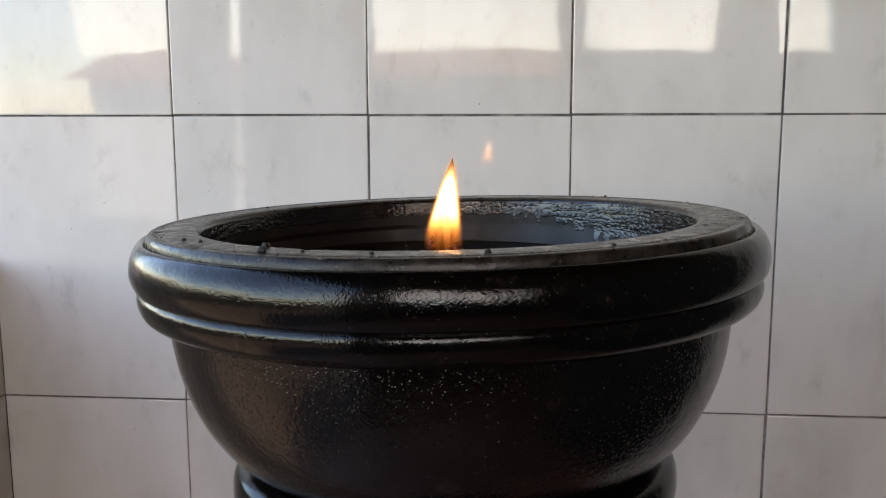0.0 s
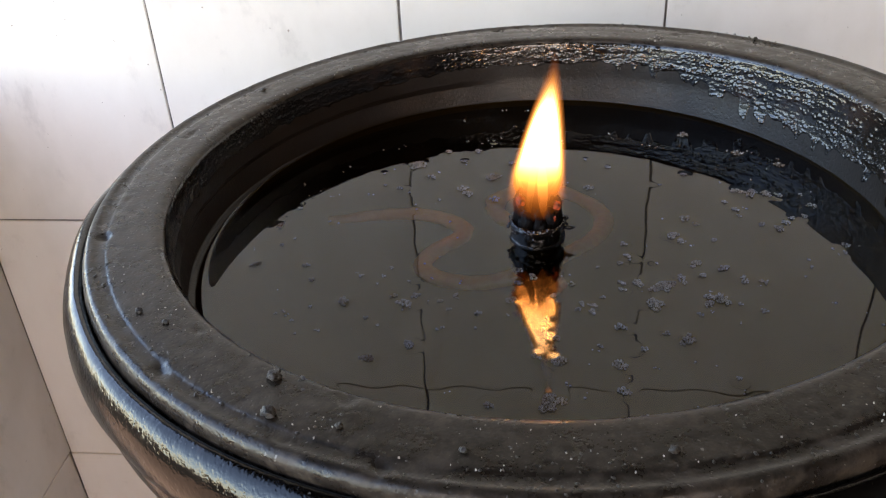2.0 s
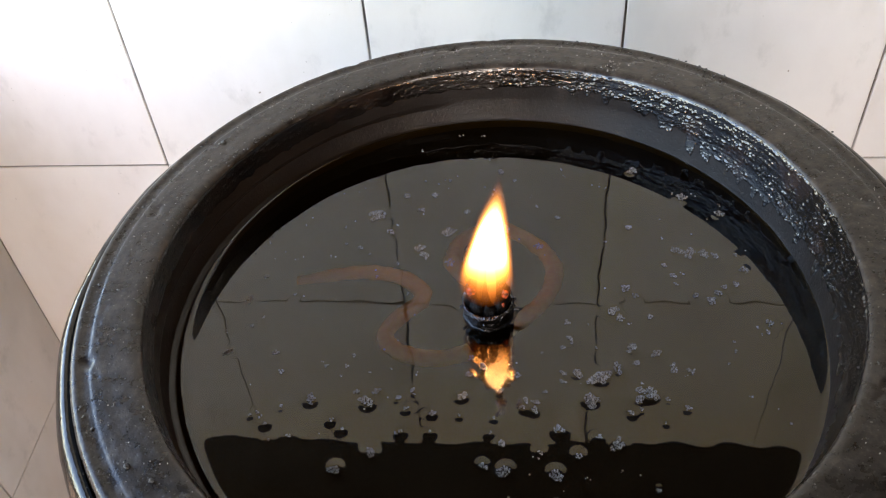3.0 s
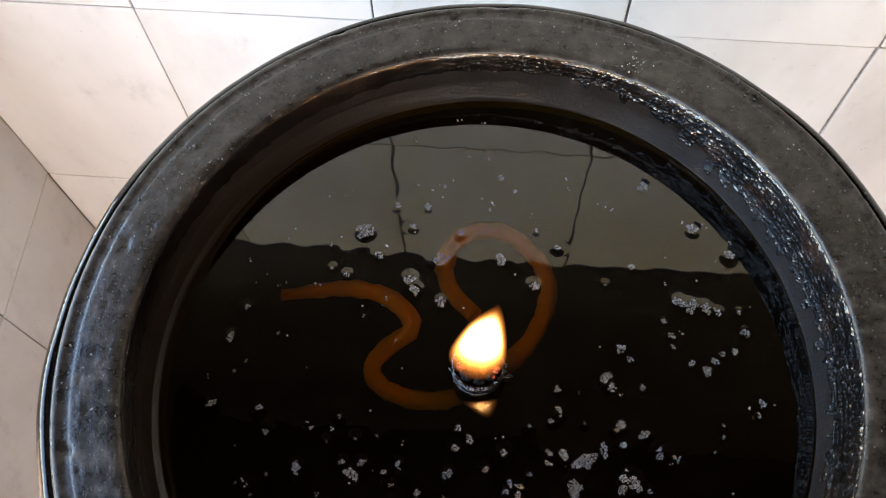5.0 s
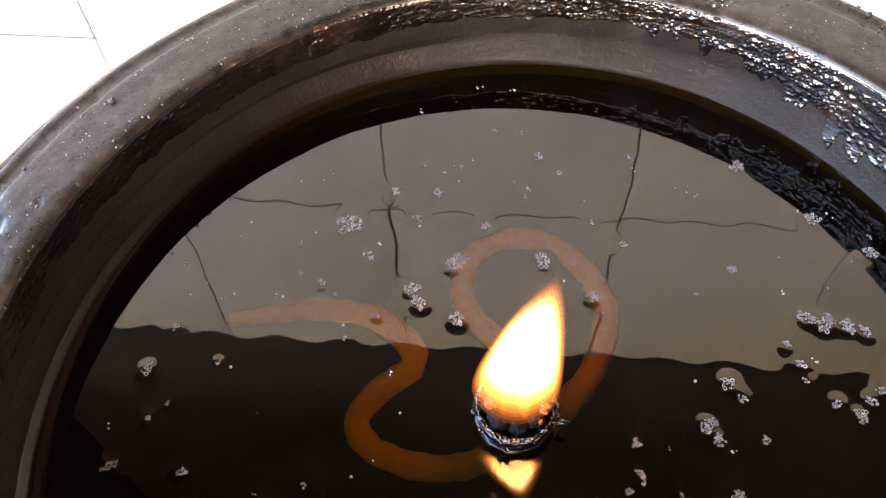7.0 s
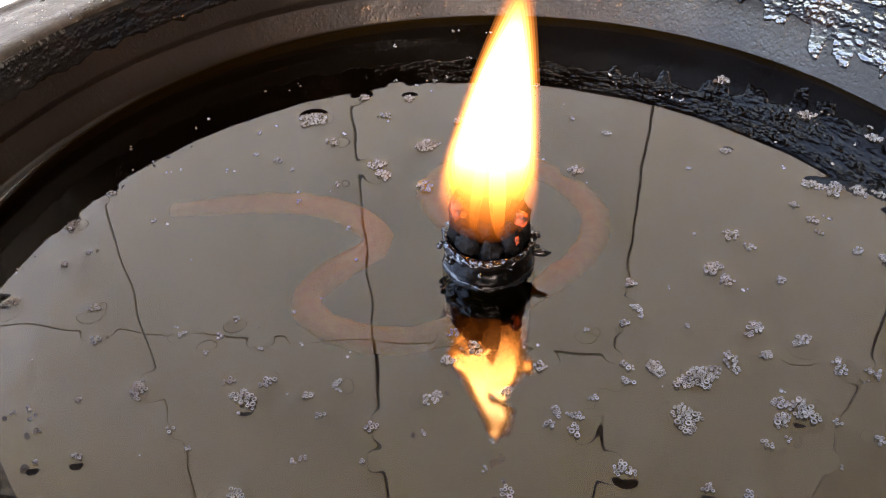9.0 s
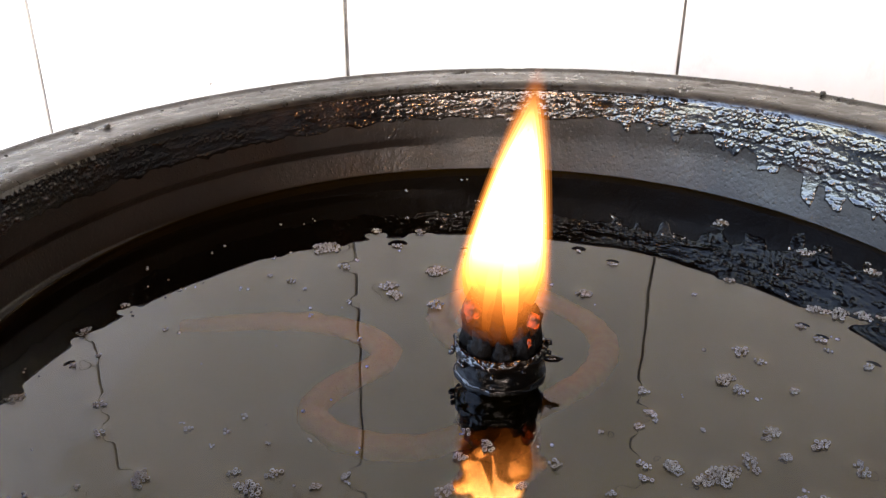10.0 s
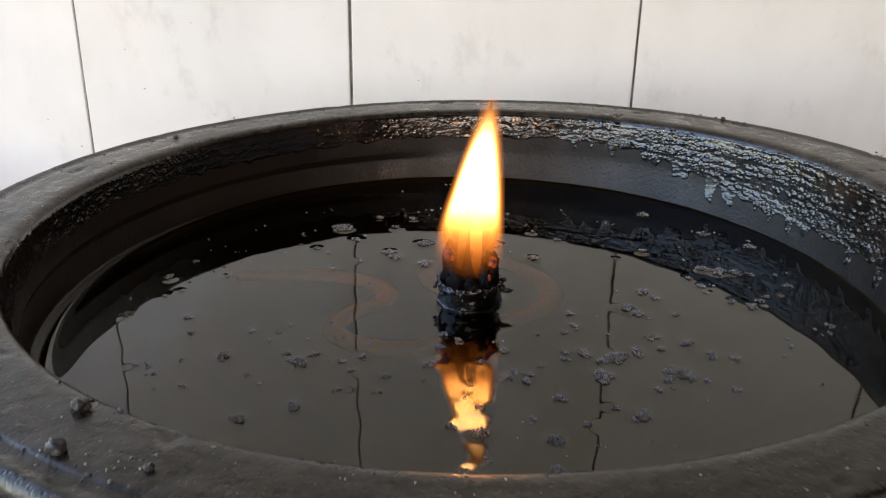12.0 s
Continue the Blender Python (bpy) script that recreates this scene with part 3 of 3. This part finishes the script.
def build_burner():
    wx, wy = WICK
    burner = new("wick_burner")
    burner.location = (wx, wy, 0)
    tagged(burner, "small round metal wick burner caked with soot, standing in the oil", "wick burner")

    def rough(r, z, a):
        d = 0.0006 * fbm(math.cos(a), math.sin(a), z * 120, 3.0, 3)
        return d, d * 0.4
    turned("tube", [(0.0, 1.060), (0.0108, 1.060), (0.0108, 1.1030), (0.0109, 1.1060), (0.0106, 1.1105), (0.0108, 1.1128), (0.0100, 1.1132), (0.0092, 1.1125), (0.0086, 1.1115), (0.0, 1.1112)],
           SOOT_METAL, burner, 120, 0.0006, rough)

    def ragged(r, z, a):
        d = 0.0006 * fbm(math.cos(a) * 1.2, math.sin(a) * 1.2, z * 200, 4.0, 4) + 0.0004 * fbm(math.cos(a), math.sin(a), z * 300, 14.0, 2)
        return d, d * 1.1
    turned("collar", [(0.0104, 1.1112), (0.0112, 1.1118), (0.0115, 1.1132), (0.0109, 1.1142), (0.0098, 1.1140), (0.0090, 1.1122)],
           CRUST, burner, 200, 0.0004, ragged, "ragged soot crust round the top")
    turned("base_ring", [(0.0106, 1.1046), (0.0112, 1.1048), (0.0114, 1.1056), (0.0112, 1.1066), (0.0106, 1.1068)], SOOT_METAL, burner, 120, 0.0004, rough)
    rng = random.Random(9)
    for x, y, h, w in ((-0.0064, -0.0012, 0.0150, 0.0030), (0.0066, -0.0006, 0.0125, 0.0027), (0.0010, 0.0034, 0.0120, 0.0026), (-0.0012, -0.0026, 0.0140, 0.0021), (0.0052, -0.0044, 0.0095, 0.0024), (-0.0044, -0.0050, 0.0080, 0.0027), (0.0006, -0.0060, 0.0060, 0.0026)):
        part("wick", lumpy((x, y, 1.1105 + h * 0.5), (w * 1.12, w, h * 0.62), rng.random(), 0.50, 2.4), CHAR, burner, "charred cotton wick end")
    for x, y, z, s in ((-0.0070, -0.0044, 1.1246, 0.0024), (0.0074, -0.0040, 1.1222, 0.0019), (0.0066, -0.0060, 1.1172, 0.0010)):
        part("ember", lumpy((x, y, z), (s * 0.75, s * 0.7, s * 1.1), rng.random(), 0.5, 1.7, 3), EMBER, burner, "glowing red ember")
    for k in range(44):
        a = rng.uniform(0, 2 * math.pi)
        s = rng.uniform(0.0005, 0.0011)
        d, z = (rng.uniform(0.0060, 0.0100), rng.uniform(1.1120, 1.1136)) if k < 32 else (rng.uniform(0.0110, 0.0122), rng.uniform(1.1108, 1.1140))
        part("soot_lump", lumpy((d * math.cos(a), d * math.sin(a), z), (s, s, s), rng.random(), 0.5, 1.5, 1), CRUST, burner)
    part("soot_flake", lumpy((0.0124, -0.0035, 1.1118), (0.0022, 0.0010, 0.0008), 3.3, 0.6, 1.5, 2), CRUST, burner)
    return burner


def build_cord(burner):
    """The spare end of the wick: it lies in two bends under the surface."""
    way = [(-0.101, 0.038, 0.036), (-0.083, 0.042, 0.036), (-0.066, 0.046, 0.036), (-0.045, 0.040, 0.034), (-0.033, 0.025, 0.031), (-0.045, 0.019, 0.036), (-0.057, 0.007, 0.040), (-0.049, -0.004, 0.040), (-0.030, -0.009, 0.039), (-0.013, -0.007, 0.034), (0.008, 0.009, 0.030), (0.021, 0.027, 0.042), (0.028, 0.049, 0.055), (0.027, 0.067, 0.060), (0.012, 0.086, 0.064), (-0.005, 0.091, 0.064), (-0.021, 0.082, 0.060), (-0.026, 0.067, 0.054), (-0.023, 0.049, 0.048), (-0.008, 0.036, 0.040)]
    cu = bpy.data.curves.new("wick_cord", "CURVE")
    cu.dimensions, cu.bevel_depth, cu.bevel_resolution, cu.resolution_u = "3D", 0.0044, 3, 6
    sp = cu.splines.new("NURBS")
    sp.points.add(len(way) - 1)
    for pt, (x, y, d) in zip(sp.points, way):
        pt.co = (x, y, OIL - d, 1)
    for pt, thick in zip(sp.points, (0.65, 0.85, 1.0)):
        pt.radius = thick
    sp.use_endpoint_u, sp.order_u = True, 4
    tmp = new("cord_curve", cu)
    dg = bpy.context.evaluated_depsgraph_get()
    me = bpy.data.meshes.new_from_object(tmp.evaluated_get(dg))
    bpy.data.objects.remove(tmp)
    me.materials.clear()
    me.materials.append(CORD)
    for v in me.vertices:
        v.co += 0.0010 * Vector((fbm(v.co.x, v.co.y, v.co.z, 220, 2), fbm(v.co.y, v.co.x, v.co.z, 220, 2), 0))
    for f in me.polygons:
        f.use_smooth = True
    cord = new("wick_cord", me)
    cord.parent = burner
    cord.matrix_parent_inverse = burner.matrix_basis.inverted()
    tagged(cord, "long orange oil-soaked cotton cord lying in bends")


def flame_mesh(radius, foot, tip, centre, wide, point, around=40, rings=56):
    """A drop of gas: it swells to its full radius at the share wide of its height and runs out to a tip."""
    verts, faces = [], []
    for i in range(rings + 1):
        t = i / rings
        if t < wide:
            r = radius * math.sqrt(max(0.0, 1 - (1 - t / wide) ** 2))
        else:
            u = (t - wide) / (1 - wide)
            r = radius * (1 - u ** 1.8) ** point * (1 - 0.10 * math.sin(math.pi * u))
        r = max(r, 0.00012)
        z = foot + (tip - foot) * t
        h = max(0.0, (z - 1.117) / 0.062)
        cx = centre[0] * (1 - 0.6 * t) + 0.0048 * h ** 1.4 - 0.0007 * math.sin(h * 5.0)
        cy = centre[1] * (1 - t)
        for k in range(around):
            a = 2 * math.pi * k / around
            q = r * (1 + 0.05 * math.sin(2 * a + 5 * t) + 0.03 * math.sin(3 * a - 9 * t))
            verts.append((cx + q * math.cos(a), cy + 0.8 * q * math.sin(a), z))
    for i in range(rings):
        for k in range(around):
            n = (k + 1) % around
            faces.append((i * around + k, i * around + n, (i + 1) * around + n, (i + 1) * around + k))
    return verts, faces


def build_flame():
    flame = new("flame")
    flame.location = (WICK[0], WICK[1], 0)
    tagged(flame, "upright yellow-white flame with an orange tip on the wick", "flame")
    red, orange, yellow, white = (1.0, 0.24, 0.045), (1.0, 0.38, 0.11), (1.0, 0.50, 0.21), (1.0, 0.62, 0.35)
    # from the thin orange veil inwards to the white heart, each layer twice as bright as the last;
    # the inner ones begin above the wick ends
    count = 8
    for k in range(count):
        f = k / (count - 1)
        low = 0.08 + 0.10 * f
        stops = [(0.0, red), (0.30, orange), (0.55, yellow if f > 0.4 else orange), (0.8, white if f > 0.7 else yellow if f > 0.4 else orange), (1.0, red if f < 0.4 else yellow)]
        glow = [(0.0, 0.0), (0.02, 0.0), (low * 0.8, 0.45 * (1 - f) ** 2), (low + 0.08, 0.60 - 0.48 * f), (low + 0.22, 0.9), (0.7, 1.0), (1.0, 0.0)]
        v, faces = flame_mesh(0.0115 - 0.0043 * f, 1.1130 + 0.0110 * f ** 1.4, 1.1860 - 0.0180 * f, (0, 0), 0.17 + 0.15 * f, 1.05 - 0.1 * f)
        raw("flame_layer", v, faces, flame_material("flame_layer", stops, 0.0031 * 2.05 ** k, glow), flame)
    # bright gas that rises between the wick ends
    for x, r, strength in ((0.0026, 0.0020, 0.040), (-0.0038, 0.0014, 0.016)):
        v, faces = flame_mesh(r, 1.1165, 1.1420, (x, -0.0052), 0.60, 0.8)
        raw("flame_tongue", v, faces, flame_material("flame_tongue", [(0.0, red), (0.5, orange), (1.0, yellow)], strength, [(0.0, 0.0), (0.3, 0.25), (0.6, 0.8), (0.8, 1.0), (1.0, 0.0)]), flame)


# ---- foam, crumbs and dust ----
def ball_template(div):
    bm = bmesh.new()
    bmesh.ops.create_icosphere(bm, subdivisions=div, radius=1.0)
    v = [tuple(p.co) for p in bm.verts]
    f = [tuple(p.index for p in q.verts) for q in bm.faces]
    bm.free()
    return v, f


def ring_template(around=9, section=5, thick=0.22):
    """The bright rim of a bubble: a ring of radius 1 that lies flat."""
    v, f = [], []
    for i in range(around):
        a = 2 * math.pi * i / around
        for j in range(section):
            b = 2 * math.pi * j / section
            d = 1 - thick + thick * math.cos(b)
            v.append((d * math.cos(a), d * math.sin(a), 1.3 * thick * math.sin(b)))
            i2, j2 = (i + 1) % around, (j + 1) % section
            f.append((i * section + j, i2 * section + j, i2 * section + j2, i * section + j2))
    return v, f


def foam_cluster(x, y, size, rng, balls):
    """A ragged raft of open bubbles, rim on rim, heaped towards its middle."""
    bv, bf = balls
    verts, faces, placed = [], [], []
    # a few lobes make the uneven outline
    turn = rng.uniform(0, math.pi)
    size *= 1.12
    lobes = [(0.0, 0.0, size * 0.55)]
    for _ in range(2 + int(1.5 * size)):
        px, py, pr = rng.choice(lobes)
        a = turn + rng.gauss(0, 0.8) + rng.choice((0, math.pi))
        d = pr * 0.8 + rng.uniform(0.1, 0.3) * size
        if math.hypot(px + d * math.cos(a), py + d * math.sin(a)) < size:
            lobes.append((px + d * math.cos(a), py + d * math.sin(a), size * rng.uniform(0.18, 0.36)))
    holes = [(rng.gauss(0, 0.45) * size, rng.gauss(0, 0.45) * size, rng.uniform(0.3, 0.65)) for _ in range(int(size))]
    for _ in range(int(50 + size * size * 75)):
        r = min(rng.uniform(0.30, 0.48) if rng.random() < 0.75 else rng.uniform(0.48, 0.75), max(0.30, size * 0.35))
        px, py, pr = rng.choice(lobes)
        d, a = pr * math.sqrt(rng.random()), rng.uniform(0, 2 * math.pi)
        u, v = px + d * math.cos(a), py + d * math.sin(a)
        if any((u - p) ** 2 + (v - q) ** 2 < (0.87 * (r + s)) ** 2 for p, q, s, _ in placed):
            continue
        if any((u - p) ** 2 + (v - q) ** 2 < g * g for p, q, g in holes):
            continue
        heap = max(0.0, 1 - math.hypot(u, v) / size)
        placed.append((u, v, r, 0.55 * r + 0.30 * min(size, 4.0) * heap * rng.uniform(0.3, 1.0)))
    for u, v, r, h in placed:
        n = len(verts)
        verts += [((u + r * p) / 1000, (v + r * q) / 1000, (h + r * w) / 1000) for p, q, w in bv]
        faces += [tuple(i + n for i in f) for f in bf]
        if h > 1.2 * r:
            # the bubble underneath that carries it
            n = len(verts)
            verts += [((u + 0.8 * r * p) / 1000, (v + 0.8 * r * q) / 1000, (0.45 * h + r * w) / 1000) for p, q, w in bv]
            faces += [tuple(i + n for i in f) for f in bf]
    ob = raw("foam_raft", verts, faces, FOAM)
    ob.location = (x / 1000, y / 1000, OIL + 0.00012)
    return tagged(ob, "small raft of whitish bubbles floating on the oil" if size > 1.4 else "tiny clump of whitish bubbles floating on the oil", "foam", "foam rafts on the oil")


def build_foam():
    rng, balls = random.Random(21), ring_template()
    for x, y, s in FOAM_RAFTS:
        foam_cluster(x, y, s, rng, balls)
    verts, faces = [], []
    bv, bf = ball_template(1)
    for _ in range(100):
        a, d = rng.uniform(0, 2 * math.pi), 0.132 * math.sqrt(rng.random())
        x, y = d * math.cos(a), d * math.sin(a)
        if math.hypot(x - WICK[0], y - WICK[1]) < 0.016:
            continue
        for _ in range(rng.choice((1, 1, 2, 3))):
            r = rng.uniform(0.0002, 0.0006)
            n = len(verts)
            ox, oy = rng.gauss(0, 0.0006), rng.gauss(0, 0.0006)
            verts += [(x + ox + r * p, y + oy + r * q, OIL + r * 0.2 + r * 0.7 * w) for p, q, w in bv]
            faces += [tuple(i + n for i in f) for f in bf]
    specks = raw("foam_specks", verts, faces, FOAM)
    tagged(specks, "single tiny bubbles scattered over the oil", "foam", kind="stuff")


def build_crumbs():
    rng = random.Random(5)
    for ang, r, s in ((239.8, 0.1525, 0.0020), (243.1, 0.1640, 0.0021), (222, 0.158, 0.0010), (250, 0.160, 0.0010), (218, 0.1626, 0.0012), (262, 0.160, 0.0011), (280, 0.160, 0.0014), (300, 0.165, 0.0012), (148, 0.163, 0.0011), (52, 0.170, 0.0010)):
        a = radians(ang)
        bm = lumpy((0, 0, 0), (s, s * 0.8, s * 0.65), rng.random() * 9, 0.55, 1.3, 3)
        ob = part("soot_crumb", bm, CRUMB)
        ob.location = (r * math.cos(a), r * math.sin(a), 1.1402 + s * 0.45 + r * math.cos(a) * 0.0253 - r * math.sin(a) * 0.0175)
        tagged(ob, "black crumb of burnt soot on the lamp's rim", "crumb", "crumbs on the rim")
    verts, faces = [], []
    for _ in range(260):
        a, r = rng.uniform(0, 2 * math.pi), rng.uniform(0.149, 0.1665)
        s = rng.uniform(0.0001, 0.00028)
        x, y, n = r * math.cos(a), r * math.sin(a), len(verts)
        t = rng.uniform(0, 3.14)
        for k, (p, q) in enumerate(((-1, -0.6), (1, -0.5), (0.9, 0.6), (-0.8, 0.5))):
            for h in (0, 1):
                verts.append((x + s * (p * math.cos(t) - q * math.sin(t)), y + s * (p * math.sin(t) + q * math.cos(t)), 1.1397 + x * 0.0253 - y * 0.0175 + h * (0.0005 + s)))
        faces += [(n + 1, n + 3, n + 5, n + 7)] + [(n + 2 * k, n + (2 * k + 2) % 8, n + (2 * k + 3) % 8, n + 2 * k + 1) for k in range(4)]
    gv, gf = [], []
    bv, bf = ball_template(1)
    for _ in range(1300):
        a, r = rng.uniform(0, 2 * math.pi), rng.uniform(0.1475, 0.1735)
        if fbm(r * math.cos(a), r * math.sin(a), 1.0, 45, 3) < rng.uniform(-0.5, 0.4):
            continue
        s = rng.uniform(0.00012, 0.00042) * rng.choice((1, 1, 1.5))
        x, y, n = r * math.cos(a), r * math.sin(a), len(gv)
        k, long = rng.uniform(0, 3.14), rng.uniform(1, 2.2)
        gv += [(x + s * (long * p * math.cos(k) - q * math.sin(k)), y + s * (long * p * math.sin(k) + q * math.cos(k)), 1.1400 + x * 0.0253 - y * 0.0175 + s * 0.55 * w) for p, q, w in bv]
        gf += [tuple(i + n for i in f) for f in bf]
    grit = raw("soot_grit", gv, gf, CRUMB)
    tagged(grit, "fine black soot grit stuck to the rim", "soot", kind="stuff")
    dust = raw("ash_flecks", verts, faces, ASH, smooth=False)
    tagged(dust, "pale flecks of ash scattered on the rim", "ash", kind="stuff")


def build_marks():
    rng = random.Random(31)
    hook = new("iron_hook")
    hook.location = (LEFT, 0.300, 0.868)
    tagged(hook, "small black iron hook on the low tiled wall", "hook")
    part("plate", box_bm((-0.001, -0.008, -0.012), (0.004, 0.008, 0.012), 0.0015, 2), RUST, hook)
    part("peg", lumpy((0.008, 0, -0.002), (0.008, 0.005, 0.005), 2.0, 0.2, 1.2, 2), RUST, hook)
    verts, faces = [], []
    for _ in range(20):
        x, y = 0.0585 + rng.gauss(0, 0.0026), 0.1430 + rng.gauss(0, 0.0036)
        s, n = rng.uniform(0.0001, 0.0004), len(verts)
        for p, q in ((-1, -0.7), (1, -0.6), (0.8, 0.8), (-0.9, 0.6)):
            for h in (0, 1):
                verts.append((x + s * p, y + s * q, 1.1385 + x * 0.0253 - y * 0.0175 + h * 0.0020))
        faces += [(n + 1, n + 3, n + 5, n + 7)] + [(n + 2 * k, n + (2 * k + 2) % 8, n + (2 * k + 3) % 8, n + 2 * k + 1) for k in range(4)]
    smear = raw("ash_smear", verts, faces, ASH, smooth=False)
    tagged(smear, "short pale smear of ash on the inner rim edge", "ash", kind="stuff")


build_lamp()
build_marks()
build_oil()
build_cord(build_burner())
build_flame()
build_foam()
build_crumbs()
build_neighbour_house()
build_setting()
